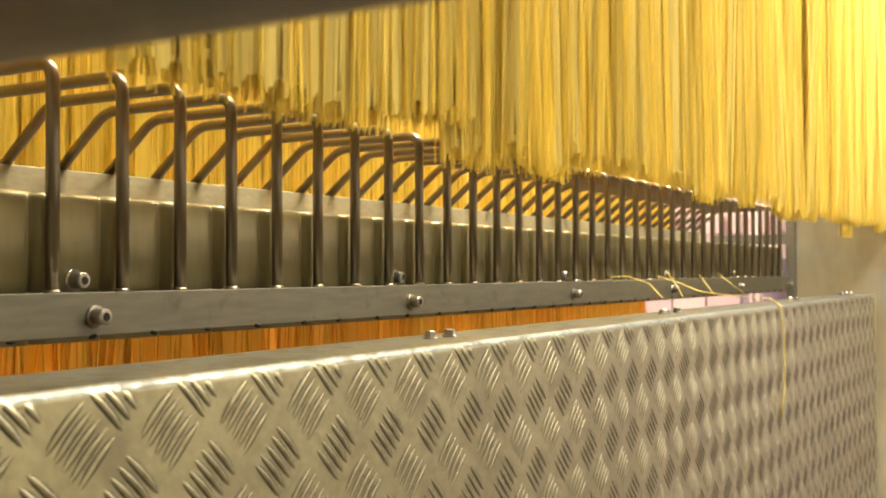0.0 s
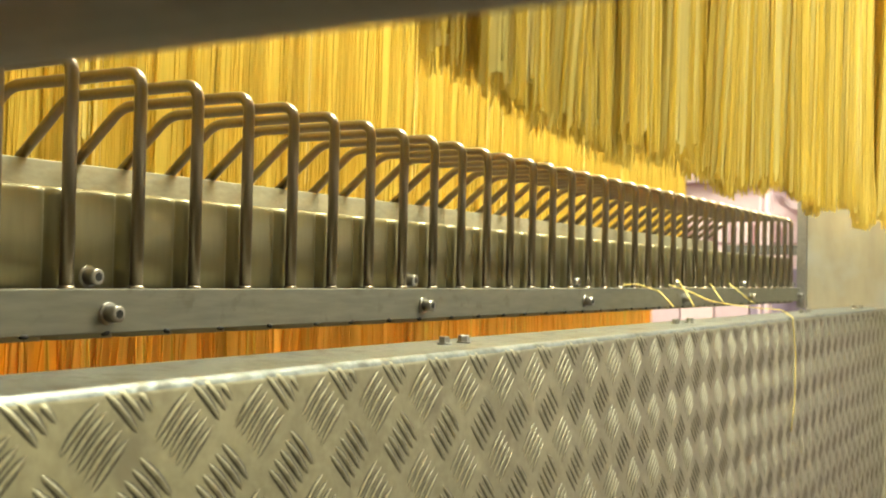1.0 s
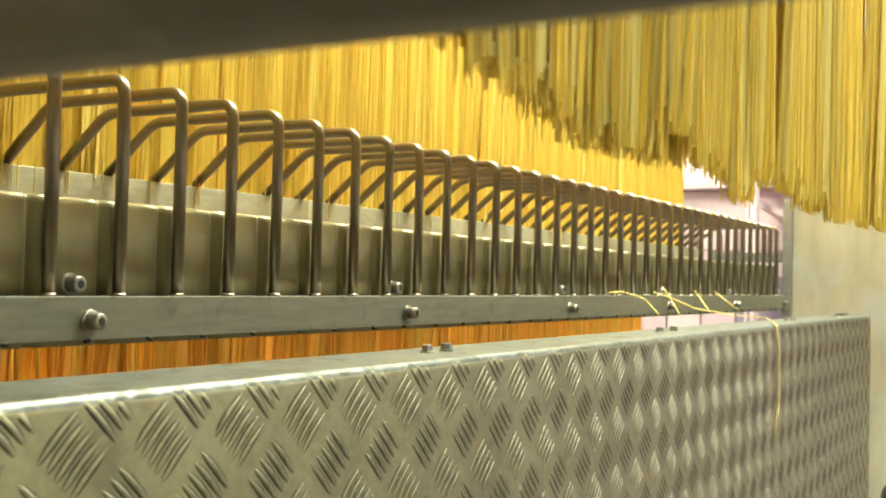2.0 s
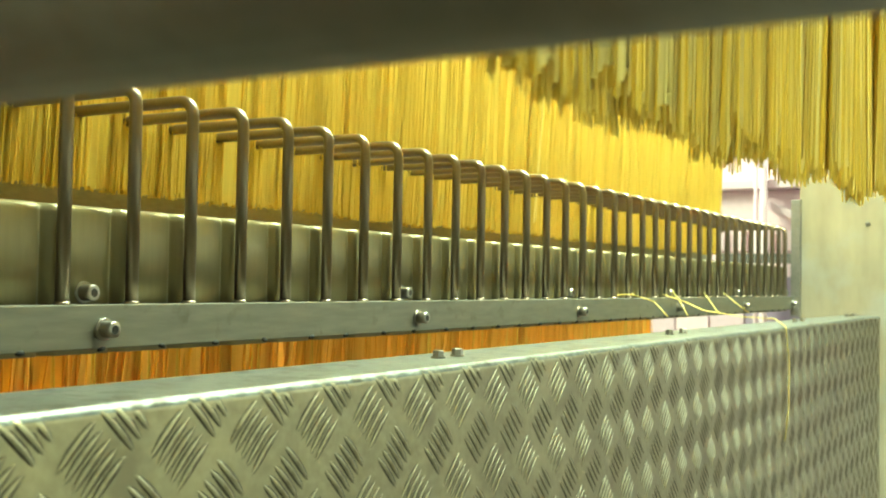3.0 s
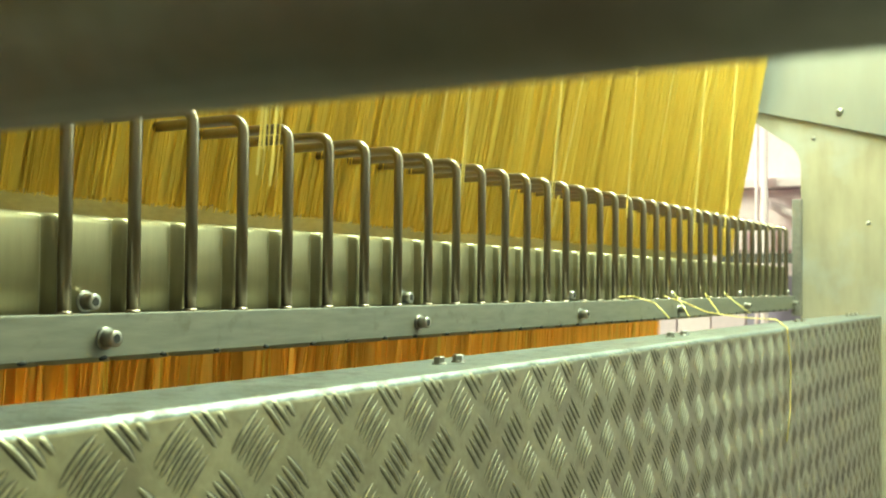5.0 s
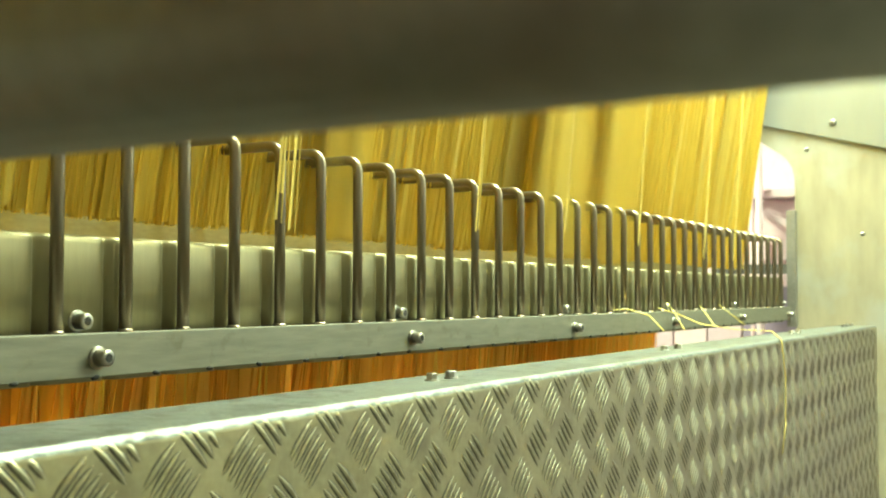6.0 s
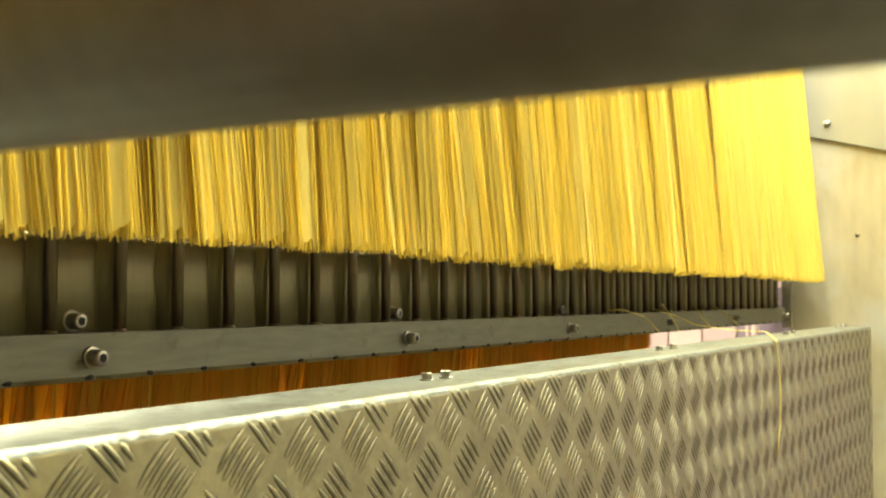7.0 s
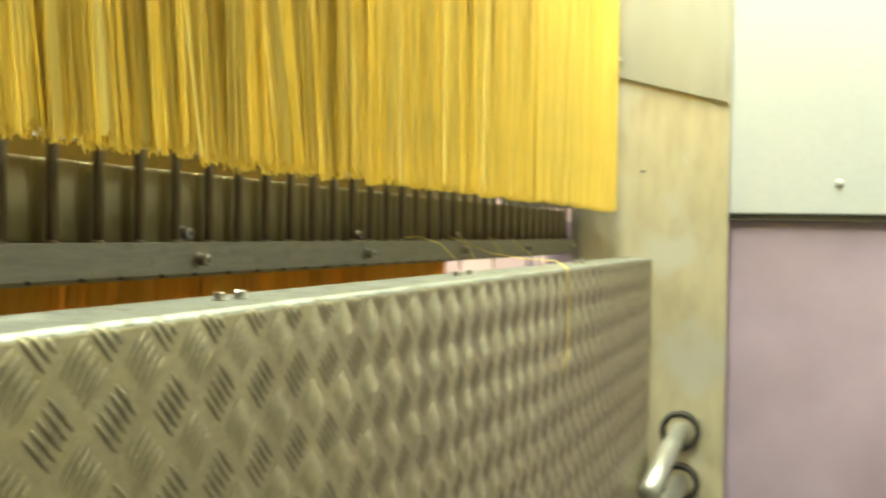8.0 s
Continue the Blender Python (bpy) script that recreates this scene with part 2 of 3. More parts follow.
def comb():
    thing = tagged(new("guide_comb"), "steel comb of bent round rods welded on a flat bar", "guide comb")
    bm = bmesh.new()
    box(bm, -0.16, -0.008, -0.0262, 1.792, 0.006, -0.0005, 0.0008)
    part("flat_bar", bm, STEEL_BAR, thing, "grey steel flat bar with weld marks", smooth=False)
    bm = bmesh.new()
    pts = rounded([(0, 0, -0.002), (0, 0, 0.1315), (0, 0.122, 0.1315), (0, 0.175, 0.088)], 0.011)
    tube(bm, pts, 0.004, 12)
    rod_mesh = mesh_of("rod", bm, STEEL_ROD)
    for n in N_ROD:
        rod = new("rod", rod_mesh)
        rod.parent = thing
        rod.matrix_basis = pose(rod_x(n), 0, 0, 0, 0, random.uniform(-0.8, 0.8))
    bm = bmesh.new()
    disc_stack(bm, [(-0.0006, 0.0053), (0.0006, 0.0048), (0.0014, 0.0041)], 12, "z")
    weld = mesh_of("weld", bm, STEEL_ROD)
    for n in N_ROD:
        w = new("weld", weld)
        w.parent = thing
        w.matrix_basis = pose(rod_x(n), 0, 0)
    bm = bmesh.new()
    bmesh.ops.create_uvsphere(bm, u_segments=8, v_segments=5, radius=0.0022, matrix=Matrix.Diagonal((1.6, 0.7, 0.7, 1)))
    tack = mesh_of("tack_weld", bm, NEAR_BLACK)
    for n in range(-2, 35):
        w = new("tack_weld", tack)
        w.parent = thing
        w.matrix_basis = pose(rod_x(n) + 0.02 + random.uniform(-0.004, 0.004), -0.0075, -0.0262, 0, random.uniform(-20, 20), 0)
    for k in range(6):
        cap_screw("cap_screw", thing, 0.0196 + 0.35 * k, -0.008, -0.0148)
    return thing


comb()


def trough():
    """Grooved front sheet and plain back plate of the trough under the comb."""
    thing = tagged(new("trough"), "stainless trough with a grooved front sheet", "trough")
    bm = bmesh.new()
    prof = []
    for n in range(-3, 37):
        c = rod_x(n) - 0.001
        for dx, dy in ((-0.0125, 0), (-0.0115, 0), (-0.0098, 0.0006), (-0.0080, 0.0024), (-0.0066, 0.0050), (-0.0052, 0.0066), (-0.0034, 0.0066), (-0.0018, 0.0048), (0.0002, 0.0024), (0.0022, 0.0006), (0.0042, 0), (0.0052, 0)):
            prof.append((c + dx, 0.0085 + dy))
    rows = []
    for z, off in ((-0.03, 0), (0.0525, 0), (0.055, 0.0006), (0.0566, 0.002), (0.057, 0.004), (0.0566, 0.0065)):
        rows.append([bm.verts.new((x, y + off, z)) for x, y in prof])
    for a, b in zip(rows, rows[1:]):
        for i in range(len(prof) - 1):
            bm.faces.new((a[i], a[i + 1], b[i + 1], b[i]))
    sheet = part("front_sheet", bm, STEEL_SHEET, thing, "satin stainless sheet with upright grooves")
    mod = sheet.modifiers.new("thick", "SOLIDIFY")
    mod.thickness, mod.offset = 0.0015, 0
    bm = bmesh.new()
    box(bm, -0.6, 0.166, 0.0, 1.79, 0.170, 0.0905, 0.0008)
    part("back_plate", bm, STEEL_BACK, thing, "dull grey back plate with scratches", smooth=False)
    for k in range(6):
        cap_screw("cap_screw", thing, 0.0182 + 0.35 * k, 0.0084, 0.0063)


trough()

# ---------------------------------------------------------------- tread plate cover
PLATE_Y, PLATE_P, LIT_X, LIT_Z, TOP_Z, FLANGE_Y = -0.193, 0.045, -0.065, -0.0526, -0.031, -0.131


def tread_cover():
    thing = tagged(new("tread_plate_cover"), "folded aluminium tread plate cover with five-bar pattern", "machine cover")
    x0, x1, r, low = -0.45, 1.62, 0.0045, -0.75
    prof = [(PLATE_Y, low), (PLATE_Y, TOP_Z - r)]
    for k in range(1, 7):
        a = math.pi / 2 * k / 6
        prof.append((PLATE_Y + r - r * math.cos(a), TOP_Z - r + r * math.sin(a)))
    prof += [(FLANGE_Y, TOP_Z), (FLANGE_Y, TOP_Z - 0.0035), (PLATE_Y + r, TOP_Z - 0.0035), (PLATE_Y + 0.0035, TOP_Z - r), (PLATE_Y + 0.0035, low)]
    bm = bmesh.new()
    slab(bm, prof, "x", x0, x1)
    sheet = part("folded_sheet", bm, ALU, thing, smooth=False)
    sheet.data.materials.append(ALU_FLANGE_DIMMED)
    # upward faces take the darkened copy of the sheet's aluminium
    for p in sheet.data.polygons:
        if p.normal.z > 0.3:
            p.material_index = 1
    # raised bars: low lens shaped ridges in groups of five, turned crosswise by turns
    verts, faces = [], []
    half, gap, wide, high = 0.0130, 0.0052, 0.0016, 0.0010

    near = []

    def wrapped(x, v, h):
        """A point on the folded sheet: v runs up the face, round the fold and back over the flange."""
        e = v - (TOP_Z - r)
        h *= 1 - 0.9 * min(1.0, max(0.0, e / 0.004))
        if e <= 0:
            return (x, PLATE_Y - h + 0.0001, v)
        a = min(e / r, math.pi / 2)
        q = r + h * (1 if e < r * math.pi / 2 else 0.5) - 0.0001
        return (x, PLATE_Y + r - q * math.cos(a) + max(0, e - r * math.pi / 2), TOP_Z - r + q * math.sin(a))

    def ridge(cx, cz, ang):
        ca, sa = math.cos(ang), math.sin(ang)
        rows = []
        for s in (-1, -0.72, -0.3, 0.3, 0.72, 1):
            w = wide * math.sqrt(max(0.02, 1 - s * s * 0.98))
            h = high * (1 - s * s) ** 0.6 if abs(s) < 1 else 0
            bow = 0.0009 * (1 - s * s)
            row = []
            for q, hh in ((-1.5, 0.05), (-0.72, 0.42), (-0.25, 0.95), (0.25, 0.95), (0.72, 0.42), (1.5, 0.05)):
                a, b = s * half, q * w + bow
                row.append(len(verts))
                verts.append(wrapped(cx + a * ca - b * sa, cz + a * sa + b * ca, h * hh))
            rows.append(row)
        for a, b in zip(rows, rows[1:]):
            for k in range(5):
                faces.append((a[k], a[k + 1], b[k + 1], b[k]))

    top = TOP_Z - r + r * math.pi / 2 - 0.002
    for j in range(-3, 14):
        for i in range(-9, 39):
            for dx, dz, ang in ((0, 0, math.radians(45)), (0.5, 0.5, math.radians(-45))):
                cx, cz = LIT_X + (i + dx) * PLATE_P, LIT_Z - (j - dz) * PLATE_P
                if not x0 + 0.02 < cx < x1 - 0.015:
                    continue
                for k in range(-3 if cz > TOP_Z - 0.01 else -2, 3):
                    bx, bz = cx - k * gap * math.sin(ang), cz + k * gap * math.cos(ang)
                    if low + 0.02 < bz < top:
                        if bx < 0.16 and -0.16 < bz < TOP_Z - 0.016 and len(near) < 300:
                            near.append((bx, bz, ang))
                        else:
                            ridge(bx, bz, ang)

    def ridge_mesh(name):
        me = bpy.data.meshes.new(name)
        me.from_pydata(verts, [], faces)
        me.materials.append(ALU_CREST)
        me.materials.append(SHADE_GRIME)
        # outer strips along both feet of a ridge get the shade and grime colour
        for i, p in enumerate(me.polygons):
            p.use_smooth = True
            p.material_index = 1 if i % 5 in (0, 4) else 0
        return me

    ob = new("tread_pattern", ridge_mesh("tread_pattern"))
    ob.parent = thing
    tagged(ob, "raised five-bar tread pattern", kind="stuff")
    verts, faces = [], []
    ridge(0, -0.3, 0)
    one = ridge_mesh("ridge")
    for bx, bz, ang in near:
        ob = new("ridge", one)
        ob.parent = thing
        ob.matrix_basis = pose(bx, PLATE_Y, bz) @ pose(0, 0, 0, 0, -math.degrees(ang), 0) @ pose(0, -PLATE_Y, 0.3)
    for x in (0.150, 0.174, 0.587, 0.630, 1.12, 1.163, 1.50, 1.54, 1.58):
        bm = bmesh.new()
        disc_stack(bm, [(0, 0.0046), (0.0012, 0.0046)], 16, "z")
        washer = part("hex_bolt", bm, BOLT_STEEL, thing, "small steel hex bolt", m=pose(x, -0.158, TOP_Z, 0, 0, random.uniform(0, 60)))
        bm = bmesh.new()
        disc_stack(bm, [(0.0012, 0.0037), (0.0044, 0.0037), (0.005, 0.0031)], 6, "z")
        part("bolt_head", bm, BOLT_STEEL, washer, smooth=False)


tread_cover()

# ---------------------------------------------------------------- far end of the machine


def end_frame():
    thing = tagged(new("end_frame"), "stainless end plate of the machine with a cut-out", "machine frame")

    def seam(y):
        return 0.352 + 0.26 * y
    bm = bmesh.new()
    outline = [(-0.312, -1.0), (-0.016, -1.0), (-0.016, 0.252)]
    for k in range(1, 6):
        s = k / 6
        a, b, c = Vector((-0.016, 0.252)), Vector((-0.014, 0.292)), Vector((0.022, 0.311))
        outline.append(tuple(a * (1 - s) ** 2 + b * 2 * s * (1 - s) + c * s * s))
    outline += [(0.022, 0.311), (0.09, 0.361), (0.9, 0.60), (0.9, 1.78), (-0.312, 1.78)]
    slab(bm, outline, "x", 1.80, 1.806)
    part("end_plate", bm, STEEL_PANEL, thing, "stained satin steel end plate with rounded cut-out", smooth=False)
    bm = bmesh.new()
    slab(bm, [(-0.308, seam(-0.308)), (0.9, seam(0.9)), (0.9, 1.77), (-0.308, 1.77)], "x", 1.790, 1.797)
    part("upper_plate", bm, STEEL_UPPER, thing, "overlapping steel plate with a slanting lower edge", smooth=False)
    for y, z in ((-0.092, 0.359), (-0.217, 0.517)):
        bm = bmesh.new()
        disc_stack(bm, [(1.790, 0.007), (1.786, 0.0065), (1.784, 0.004)], 16, "x")
        part("rivet", bm, BOLT_STEEL, thing, m=pose(0, y, z))
    for y, z in ((-0.04, 0.311), (-0.143, 0.141)):
        bm = bmesh.new()
        disc_stack(bm, [(1.800, 0.0045), (1.798, 0.004), (1.797, 0.002)], 12, "x")
        part("rivet", bm, BOLT_STEEL, thing, m=pose(0, y, z))
    bm = bmesh.new()
    box(bm, 1.785, -0.0200, -0.04, 1.797, -0.002, 0.19, 0.001)
    part("bracket", bm, STEEL_COVER, thing, "narrow upright steel bracket", smooth=False)
    bm = bmesh.new()
    slab(bm, [(1.806, -0.03), (2.01, -0.03), (2.01, 0.20), (1.97, 0.20), (1.97, 0.0), (1.806, 0.0)], "z", 0.069, 0.089)
    part("cross_rail", bm, DARK_MATTE, thing, "dark cross rail behind the cut-out", smooth=False)
    # two pipe stubs that come out of round rosettes
    for z in (-0.375, -0.478):
        bm = bmesh.new()
        disc_stack(bm, [(1.800, 0.040), (1.791, 0.040), (1.786, 0.037), (1.785, 0.034), (1.788, 0.031), (1.795, 0.030)], 32, "x")
        rosette = part("rosette", bm, NEAR_BLACK, thing, "dark ring of a round rosette", m=pose(0, -0.228, z))
        bm = bmesh.new()
        disc_stack(bm, [(1.796, 0.0298), (1.792, 0.0298), (1.790, 0.024)], 32, "x")
        part("rosette_disc", bm, STEEL_PANEL, rosette)
        bm = bmesh.new()
        tube(bm, rounded([(1.79, -0.228, z), (1.62, -0.224, z - 0.02), (1.45, -0.220, z - 0.05)], 0.03), 0.018, 16)
        part("pipe_stub", bm, STEEL_UPPER, thing, "pale metal pipe")


end_frame()


def white_cabinet():
    thing = tagged(new("wall_cabinet"), "white enamelled steel cabinet beside the machine frame", "cabinet")
    bm = bmesh.new()
    box(bm, 1.815, -1.15, 0.056, 2.10, -0.296, 1.5, 0.004)
    part("body", bm, WHITE, thing, smooth=False)
    bm = bmesh.new()
    disc_stack(bm, [(1.815, 0.008), (1.811, 0.0075), (1.809, 0.004)], 16, "x")
    part("screw", bm, WHITE, thing, m=pose(0, -0.5145, 0.116))
    # dark strip put in as the shade of the gap below the cabinet
    bm = bmesh.new()
    box(bm, 1.825, -1.14, 0.044, 2.09, -0.30, 0.0555)
    part("gap_shade", bm, DARK_MATTE, thing, "dark strip for the shaded gap under the cabinet", smooth=False)


white_cabinet()


def far_machine():
    thing = tagged(new("far_machine"), "pale pinkish enamelled machine housing in the hall beyond", "machine")
    bm = bmesh.new()
    box(bm, 3.0, 0.16, -1.0, 3.6, 1.6, 0.317, 0.01)
    part("lower_housing", bm, FAR_PALE, thing, smooth=False)
    bm = bmesh.new()
    box(bm, 3.12, 0.10, 0.345, 3.6, 1.6, 0.62, 0.012)
    part("upper_housing", bm, FAR_PALE, thing, smooth=False)
    bm = bmesh.new()
    box(bm, 2.94, 0.14, 0.318, 3.6, 1.6, 0.345, 0.004)
    part("ledge", bm, FAR_PALE, thing, "projecting pale ledge", smooth=False)
    bm = bmesh.new()
    slab(bm, [(0.20, 0.225), (0.345, 0.285), (0.345, 0.262), (0.20, 0.202)], "x", 2.955, 2.998)
    part("brace", bm, FAR_PALE, thing, "slanting pale brace", smooth=False)
    for y, r in ((0.358, 0.006), (0.335, 0.011)):
        bm = bmesh.new()
        tube(bm, [(2.92, y, -1.0), (2.92, y, 1.0)], r, 10)
        part("pipe", bm, FAR_PALE, thing)
    for y0, y1, mat, label in ((0.63, 0.78, PINK_WALL, "pink panel"), (0.52, 0.625, FAR_PALE, "pale panel"), (0.41, 0.515, PINK_WALL, "pink panel"), (0.16, 0.405, MAUVE, "dark mauve panel")):
        bm = bmesh.new()
        box(bm, 2.985, y0, -0.60, 3.0, y1, 0.05, 0.003)
        part("panel", bm, mat, thing, label, smooth=False)
    for k in range(9):
        bm = bmesh.new()
        box(bm, 2.975, 0.19 + 0.07 * k, 0.128, 3.0, 0.236 + 0.07 * k, 0.19, 0.004)
        part("vent_block", bm, FAR_PALE, thing, smooth=False)


far_machine()


def mauve_door():
    bm = bmesh.new()
    box(bm, 1.84, -1.2, -1.0, 1.87, -0.28, 0.043, 0.002)
    tagged(part("door_panel", bm, MAUVE, smooth=False), "mauve plastic door panel under the white cabinet", "door panel")


mauve_door()


def near_cover():
    bm = bmesh.new()
    r = 0.018
    gx, gz = -0.3108 - r, 0.0456
    prof = [(gx, 0.60), (gx, gz + r)]
    for k in range(1, 12):
        a = math.pi * k / 12
        prof.append((gx + r - r * math.cos(a), gz + r - r * math.sin(a)))
    prof += [(gx + 2 * r, gz + r), (gx + 2 * r, 0.60)]
    slab(bm, prof, "y", -0.86, -0.245)
    thing = tagged(new("machine_guard"), "dull grey steel guard with a rolled lower edge on a post", "machine guard")
    part("guard_sheet", bm, STEEL_COVER, thing)
    bm = bmesh.new()
    box(bm, -0.33, -0.90, -1.0, -0.29, -0.858, 0.60, 0.003)
    part("post", bm, STEEL_COVER, thing, smooth=False)


near_cover()

# ---------------------------------------------------------------- pasta


def strand_bundle(rng, count, width, depth, height, ragged, lean, wave, slant=0.0, swell=0.0, thin=1.0):
    """A bundle of long thin strands hanging down to about z = 0, packed close round a ribbed core."""
    verts, faces = [], []
    levels = (0, 0.015, 0.08, 0.2, 0.4, 1.0)
    cols = int(width / 0.0011)
    ph = rng.uniform(0, 6.28)
    grid = []
    for side in (-1, 1):
        rows = []
        for s in levels:
            row = []
            for i in range(cols + 1):
                u = i / cols * 2 - 1
                h = 1 - s
                thick = depth * 0.8 * math.sqrt(max(0.02, 1 - u * u)) + 0.0004
                y = side * (thick + (0.0002 if i % 2 else -0.0002)) + swell * math.sin(4.2 * u + ph)
                z = s * height + (ragged + ragged * ((i * 7 + 3 * (i % 3)) % 5) / 2 if s == 0 else 0)
                row.append(len(verts))
                verts.append((u * width * 0.5 + slant * h * h + 0.0006 * math.sin(9 * s + i), y, z))
            rows.append(row)
        grid.append(rows)
        for a, b in zip(rows, rows[1:]):
            for i in range(cols):
                faces.append((a[i], a[i + 1], b[i + 1], b[i]) if side < 0 else (a[i], b[i], b[i + 1], a[i + 1]))
    for i in range(cols):
        cap = [verts[grid[0][0][i]], verts[grid[1][0][i]], verts[grid[1][0][i + 1]], verts[grid[0][0][i + 1]]]
        faces.append(tuple(range(len(verts), len(verts) + 4)))
        verts.extend(cap)
    for k in range(count):
        x = (k + rng.uniform(0.1, 0.9)) / count * width - width / 2
        y = rng.choice((-1, 1)) * rng.uniform(0.75, 1.0) * depth * (0.2 + 0.8 * math.sqrt(max(0.0, 1 - (2 * x / width) ** 2))) + swell * math.sin(8.4 * x / width + ph)
        z0 = abs(rng.gauss(0, ragged))
        lx, ly = slant + rng.gauss(0, lean), rng.gauss(0, lean * 0.5)
        bx = rng.gauss(0, wave)
        r = thin * rng.uniform(0.00070, 0.00095)
        rows = []
        for s in levels:
            z = z0 + s * (height - z0)
            h = 1 - s
            cx, cy = x + lx * h * h + bx * h ** 6, y + ly * h * h
            rr = r if s else r * 0.8
            row = []
            for a in (0.0, 1.57, 3.14, 4.71):
                row.append(len(verts))
                verts.append((cx + rr * math.cos(a + k), cy + rr * math.sin(a + k), z))
            rows.append(row)
        for a, b in zip(rows, rows[1:]):
            for i in range(4):
                faces.append((a[i], a[(i + 1) % 4], b[(i + 1) % 4], b[i]))
        cap = [verts[i] for i in rows[0][::-1]]
        faces.append(tuple(range(len(verts), len(verts) + 4)))
        verts.extend(cap)
    return verts, faces


def bundle_meshes(name, mat, kinds, seed, **kw):
    rng = random.Random(seed)
    out = []
    for _ in range(kinds):
        verts, faces = strand_bundle(rng, **kw)
        me = bpy.data.meshes.new(name)
        me.from_pydata(verts, [], faces)
        me.materials.append(mat)
        for p in me.polygons:
            p.use_smooth = True
        out.append(me)
    return out


def curtain(label, meshes, x0, x1, step, seed, dy, dz, turn, sway, lone, spin, loose=None):
    """A curtain of bundles hanging side by side. Its own origin lies at its lower edge."""
    rng = random.Random(seed)
    thing = tagged(new("pasta_curtain"), label, "hanging pasta")
    parts = []
    x = x0
    while x < x1:
        ob = new("pasta_hank", rng.choice(meshes))
        ob.parent = thing
        home = (x + step / 2 + rng.uniform(-0.003, 0.003), rng.gauss(0, dy), rng.gauss(0, dz), rng.gauss(0, sway), rng.gauss(0, turn), rng.uniform(-spin, spin))
        ob.matrix_basis = pose(*home)
        tagged(ob, kind="stuff")
        parts.append((ob, home))
        x += step
    for _ in range(lone):
        ob = new("strand", rng.choice(loose or LONE))
        ob.parent = thing
        home = (rng.uniform(x0, x1), rng.choice((-1, -1, 1)) * rng.uniform(0.010, 0.020), rng.uniform(-0.004, 0.03), rng.gauss(0, 1), rng.gauss(0, 1.2), 0)
        ob.matrix_basis = pose(*home)
        parts.append((ob, home))
    return thing, parts


FINE = bundle_meshes("pasta_hank", PASTA_BACK_DEEPENED, 10, 3, count=64, width=0.070, depth=0.0016, height=0.75, ragged=0.0014, lean=0.008, wave=0.0015, slant=-0.010, swell=0.0008, thin=0.62)
CLUMP = bundle_meshes("pasta_hank", PASTA, 12, 5, count=66, width=0.058, depth=0.0020, height=0.85, ragged=0.003, lean=0.0040, wave=0.002, swell=0.0018, thin=0.65)
SOFT = bundle_meshes("pasta_hank", PASTA, 12, 6, count=76, width=0.060, depth=0.0026, height=0.85, ragged=0.006, lean=0.0045, wave=0.002, swell=0.0012, thin=0.7)
LOW = bundle_meshes("pasta_hank", PASTA_LOW_SHADE, 8, 9, count=52, width=0.070, depth=0.004, height=0.262, ragged=0.012, lean=0.022, wave=0.006, slant=-0.02, swell=0.003)
LOW_LONE = bundle_meshes("strand", PASTA_BACK_DEEPENED, 8, 14, count=1, width=0.0012, depth=0.0004, height=0.235, ragged=0.03, lean=0.020, wave=0.006)
LONE = bundle_meshes("strand", PASTA_LOOSE, 6, 12, count=1, width=0.0012, depth=0.0004, height=0.8, ragged=0.004, lean=0.006, wave=0.003)

back_curtain, back_parts = curtain("back sheet of yellow spaghetti hanging behind the comb", FINE, -0.75, 1.70, 0.05, 21, 0.002, 0.0012, 0.22, 0.3, 6, 3)
front_curtain, front_parts = curtain("thick sheet of yellow spaghetti swinging out of the comb", CLUMP, -0.55, 1.69, 0.030, 22, 0.0015, 0.0016, 0.8, 0.4, 10, 2)
leaving_curtain, leaving_parts = curtain("yellow spaghetti sheet lifted away in front of the comb", SOFT, -0.24, 1.78, 0.030, 23, 0.0025, 0.004, 0.8, 0.6, 14, 3)
low_curtain, low_parts = curtain("spaghetti hanging under the comb, its shade coloured in as amber", LOW, -0.35, 1.22, 0.034, 24, 0.003, 0.004, 2.2, 0.5, 44, 5, LOW_LONE)
wisps = []
for k in range(6):
    w = tagged(new("strand_tuft"), "few loose spaghetti strands hanging over the rods", "pasta strands", "loose strands over the rods")
    for q in range(5 if k == 0 else 1):
        ob = new("strand", LONE[(k + q) % 6])
        ob.parent = w
        ob.matrix_basis = pose(random.uniform(-0.008, 0.008), random.uniform(-0.003, 0.003), random.uniform(0, 0.03), random.gauss(0, 0.6), random.gauss(0, 1.0), 0)
    wisps.append(w)


def fallen_strand(pts, r=0.00075):
    bm = bmesh.new()
    tube(bm, rounded(pts, 0.006, 4), r, 6)
    tagged(part("fallen_strand", bm, PASTA_LOOSE), "loose pale spaghetti strand lying over the bar", "pasta strand", "fallen strands")


fallen_strand([(0.8473, -0.004, 0.0035), (0.8857, -0.008, 0.0048), (0.9364, -0.02, -0.0046), (0.9186, -0.045, -0.0234)])
fallen_strand([(1.0163, -0.004, 0.0044), (1.0527, -0.02, -0.0041), (1.0259, -0.06, -0.0169), (1.0238, -0.11, -0.0232), (1.1669, -0.1201, -0.029), (0.9024, -0.1955, -0.0307), (0.919, -0.1958, -0.0758), (0.9166, -0.1958, -0.1296), (0.8978, -0.1962, -0.1645)])
fallen_strand([(1.052, -0.004, 0.0114), (1.0524, -0.012, 0.0021), (1.0178, -0.04, -0.0248)])
fallen_strand([(1.1989, -0.006, 0.0065), (1.1619, -0.04, -0.0236)])
fallen_strand([(1.2982, -0.006, 0.0072), (1.3064, -0.045, -0.0242)])

# ---------------------------------------------------------------- movement


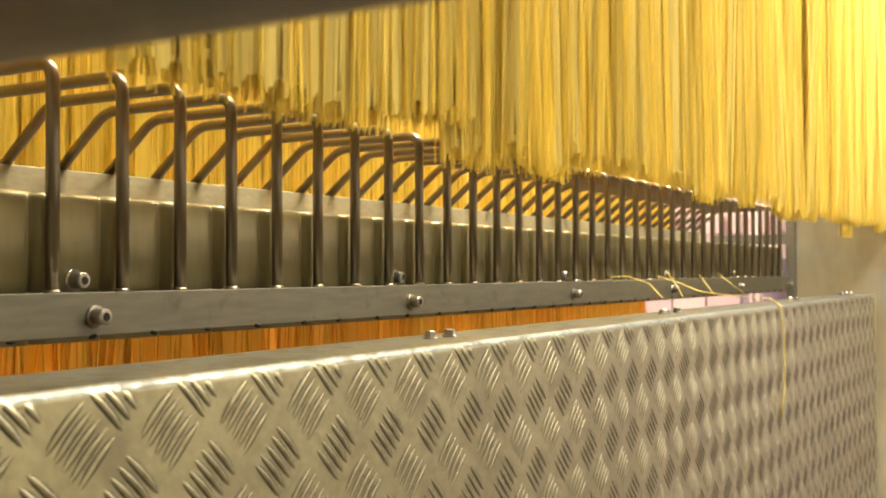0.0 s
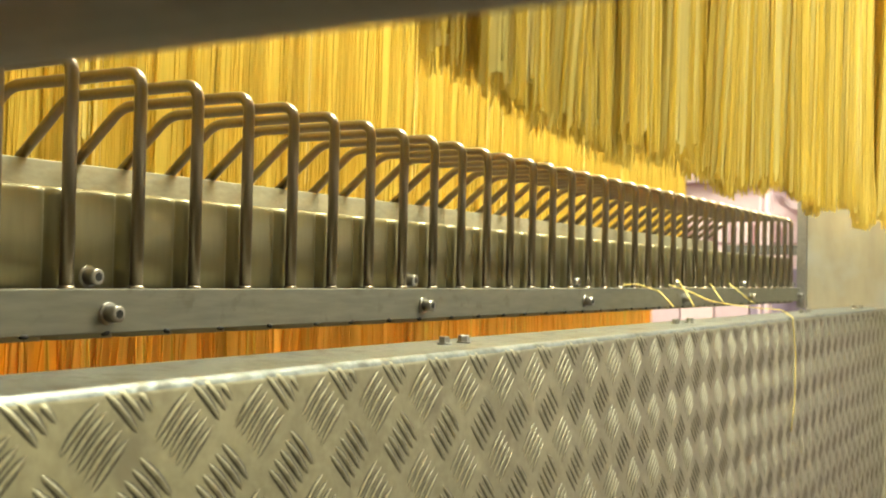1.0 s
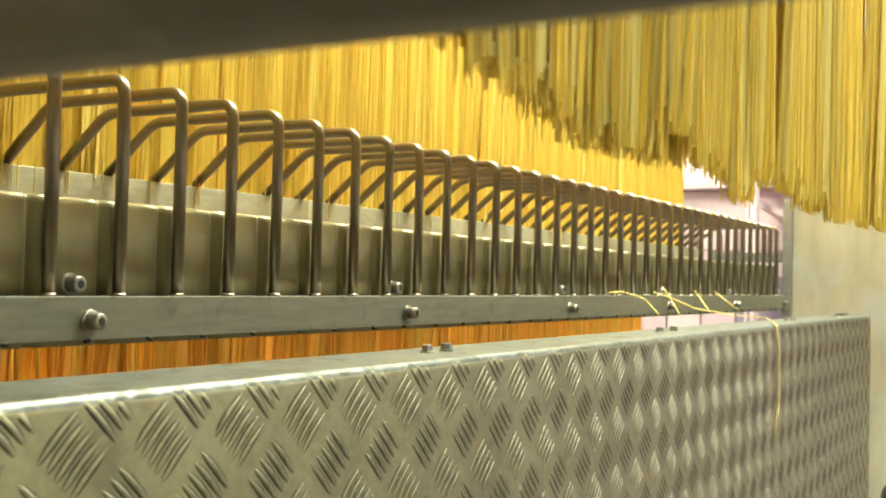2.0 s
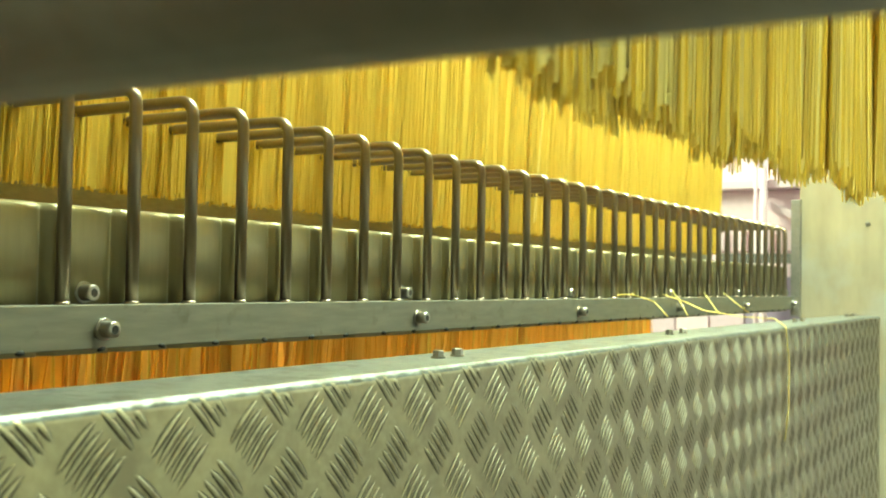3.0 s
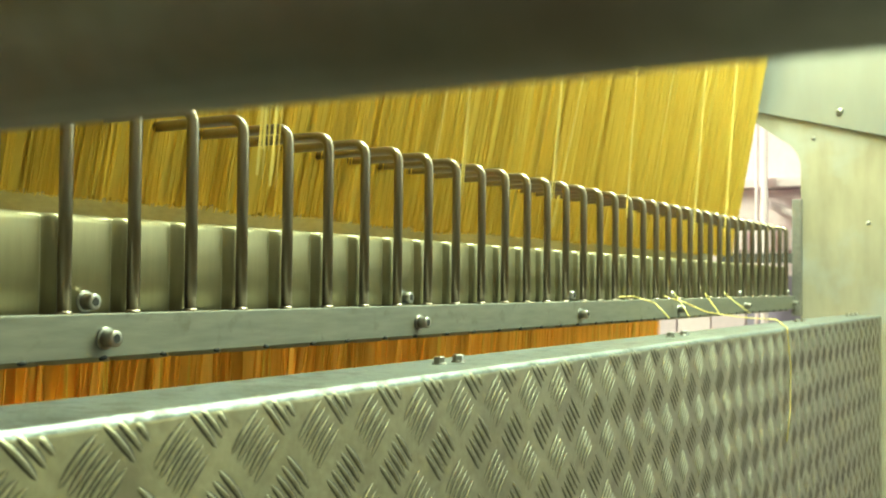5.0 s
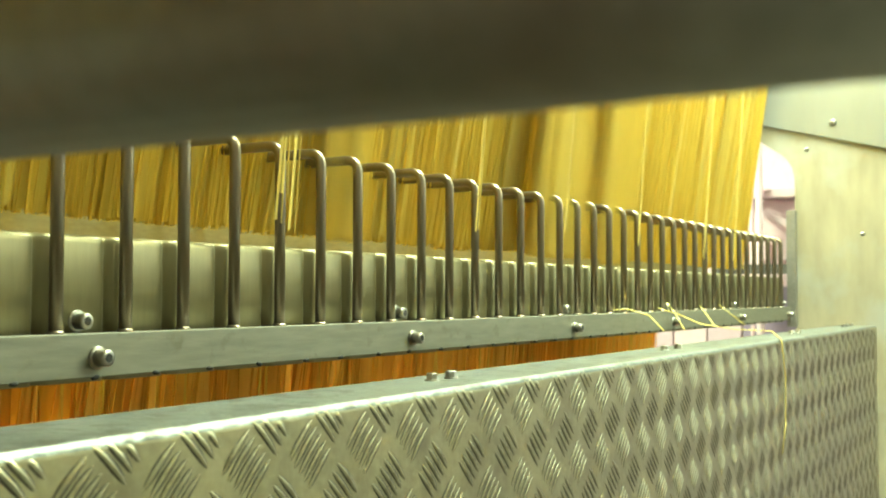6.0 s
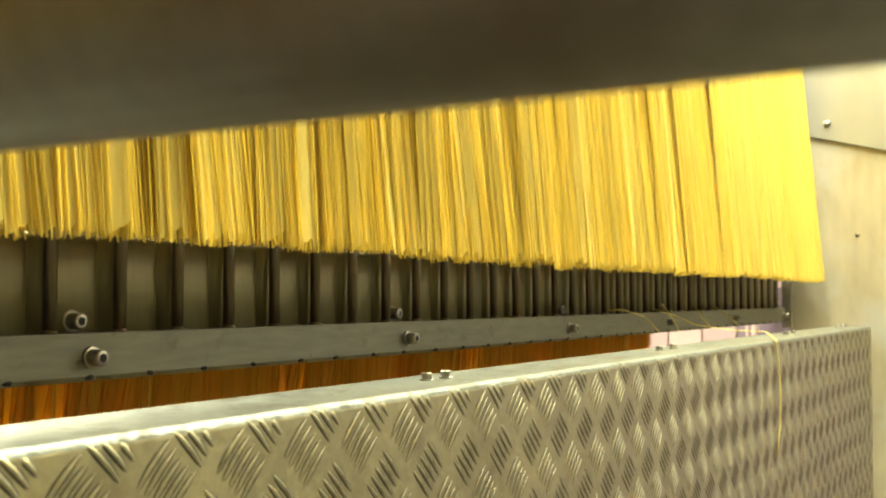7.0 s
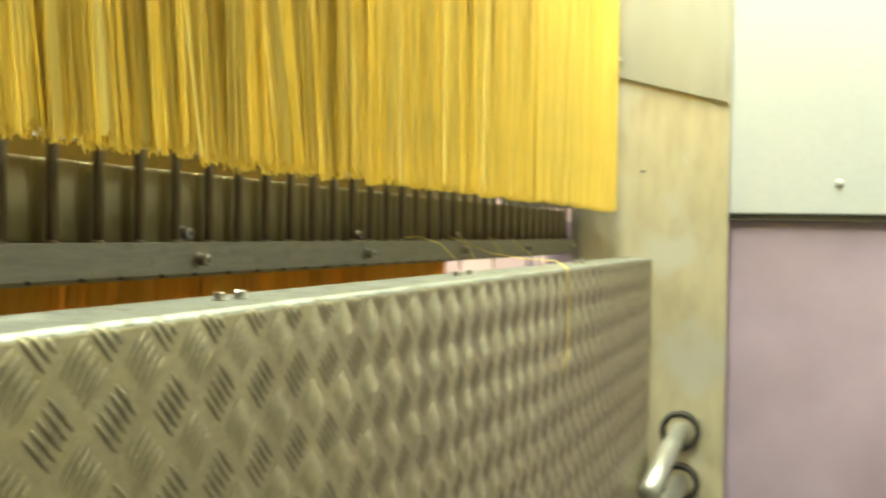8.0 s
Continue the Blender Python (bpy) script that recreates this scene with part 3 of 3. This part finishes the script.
def motions():
    walk(back_curtain, [(t, pose(0, y, z, tilt, 0, 0)) for t, y, z, tilt in (
        (0.0, 0.205, 0.072, 0), (0.8, 0.200, 0.072, 0.5), (1.7, 0.190, 0.072, 0), (2.8, 0.126, 0.077, 1.5), (3.5, 0.108, 0.077, 3.0), (4.0, 0.102, 0.076, 5.0),
        (5.5, 0.090, 0.074, 12.0), (6.0, 0.066, 0.072, 9.0), (6.4, 0.050, 0.082, 4.0), (7.0, 0.050, 0.115, 2.0), (8.0, 0.050, 0.165, 0.0))])
    rng = random.Random(4)
    clump = swing = facing = 0.0
    for n, (ob, (x, dy, dz, sway, turn, spin)) in enumerate(front_parts):
        if n % 4 == 0:
            clump, swing, facing = rng.gauss(0, 1.3), rng.gauss(0, 0.003), rng.gauss(0, 7)
        ta = (6.09 if 0.66 < x < 1.08 or 0.28 < x < 0.36 else 6.20) + rng.uniform(-0.04, 0.08)
        rows = [(0.0, 0.230, 0.085, 0), (1.7, 0.215, 0.085, 0), (2.8, 0.150, 0.090, 1.5), (3.5, 0.132, 0.088, 3.0), (4.0, 0.124, 0.086, 5.0),
                (5.5, 0.104, 0.082, 12.0), (ta - 0.13, 0.060, 0.070, 9.0), (ta + 0.03, -0.052, 0.051, 0.0), (6.5, -0.072, 0.049, -2.0),
                (7.0, -0.094, 0.048, -4.5), (7.4, -0.052, 0.046, 1.5), (7.7, -0.075, 0.050, 2.0), (8.0, -0.104, 0.055, 0.0)]
        key = []
        for t, y, z, tilt in rows:
            late = 1 if t > 6.4 else 0
            key.append((t, pose(x, y + dy + late * (swing + rng.gauss(0, 0.001)), z + dz, tilt + sway, turn + late * (clump + rng.gauss(0, 0.4)) - (9.0 * max(0.0, min(1.0, (0.75 - x) / 0.5)) if t > 7.8 else 1.2 if t > 6.8 else 0), spin + facing)))
        walk(ob, key)
    for ob, (x, dy, dz, sway, turn, spin) in leaving_parts:
        key = []
        for t, y, z, z_end, slope in ((0.0, -0.195, 0.080, 0.080, 0.002), (0.5, -0.225, 0.087, 0.087, 0.012), (1.0, -0.265, 0.098, 0.098, 0.010), (1.5, -0.295, 0.102, 0.102, 0.008),
                                      (3.0, -0.350, 0.133, 0.133, 0.027), (3.2, -0.355, 0.172, 0.160, 0.027), (3.4, -0.36, 0.32, 0.205, 0.01), (3.8, -0.36, 0.60, 0.275, 0.01), (4.2, -0.36, 0.70, 0.30, 0.01),
                                      (5.0, -0.75, 0, 0, 0), (8.0, -0.78, 0, 0, 0)):
            if t > 4.5:
                key.append((t, pose(x, y + dy, 0.89 + 0.2 * dz, 0.2 * sway, 0.2 * turn, spin)))
                continue
            near = (y + 0.504) / 0.304
            xr = (x + 0.435) / near - 0.435
            wave = (0.5 if t < 0.3 else 1.0) * (0.009 * math.sin(17 * xr + 1) + 0.006 * math.sin(41 * xr))
            lift = max(0.0, 0.28 - xr) * (0.13 if t > 0.8 else 0.03 if t > 0.4 else 0.0) + max(0.0, (-0.09 if t > 0.4 else -0.135) - xr) * (2.0 if t < 0.8 else 0.3)
            rise = slope * (min(xr, 2.2) - 0.2)
            h = (z_end if xr > 1.53 and t > 3.1 else z) + wave + lift + rise + rng.gauss(0, 0.003)
            key.append((t, pose(x, y + dy + rng.gauss(0, 0.003), 0.015 + (h - 0.015) * near + dz * near, sway + rng.gauss(0, 0.9), turn + rng.gauss(0, 0.6), spin)))
        walk(ob, key)
    walk(low_curtain, [(t, pose(0, y, -0.26, tilt, 0, 0)) for t, y, tilt in (
        (0.0, 0.100, 0), (0.8, 0.104, -1), (1.7, 0.100, 0), (3.2, 0.104, 2), (5.5, 0.10, 4), (7.0, 0.104, 5), (8.0, 0.10, 4))])
    for w, x in zip(wisps, (0.172, 0.66, 0.876, 1.17, 1.33, 0.45)):
        walk(w, [(0.0, pose(x, 0.21, 0.08)), (2.8, pose(x, 0.15, 0.08)), (4.0, pose(x, 0.10, 0.09, 5)), (5.3, pose(x, -0.012, 0.075, 4)), (6.0, pose(x, -0.02, 0.06, 4)), (6.4, pose(x, -0.06, 0.05)), (8.0, pose(x, -0.08, 0.06))])


motions()
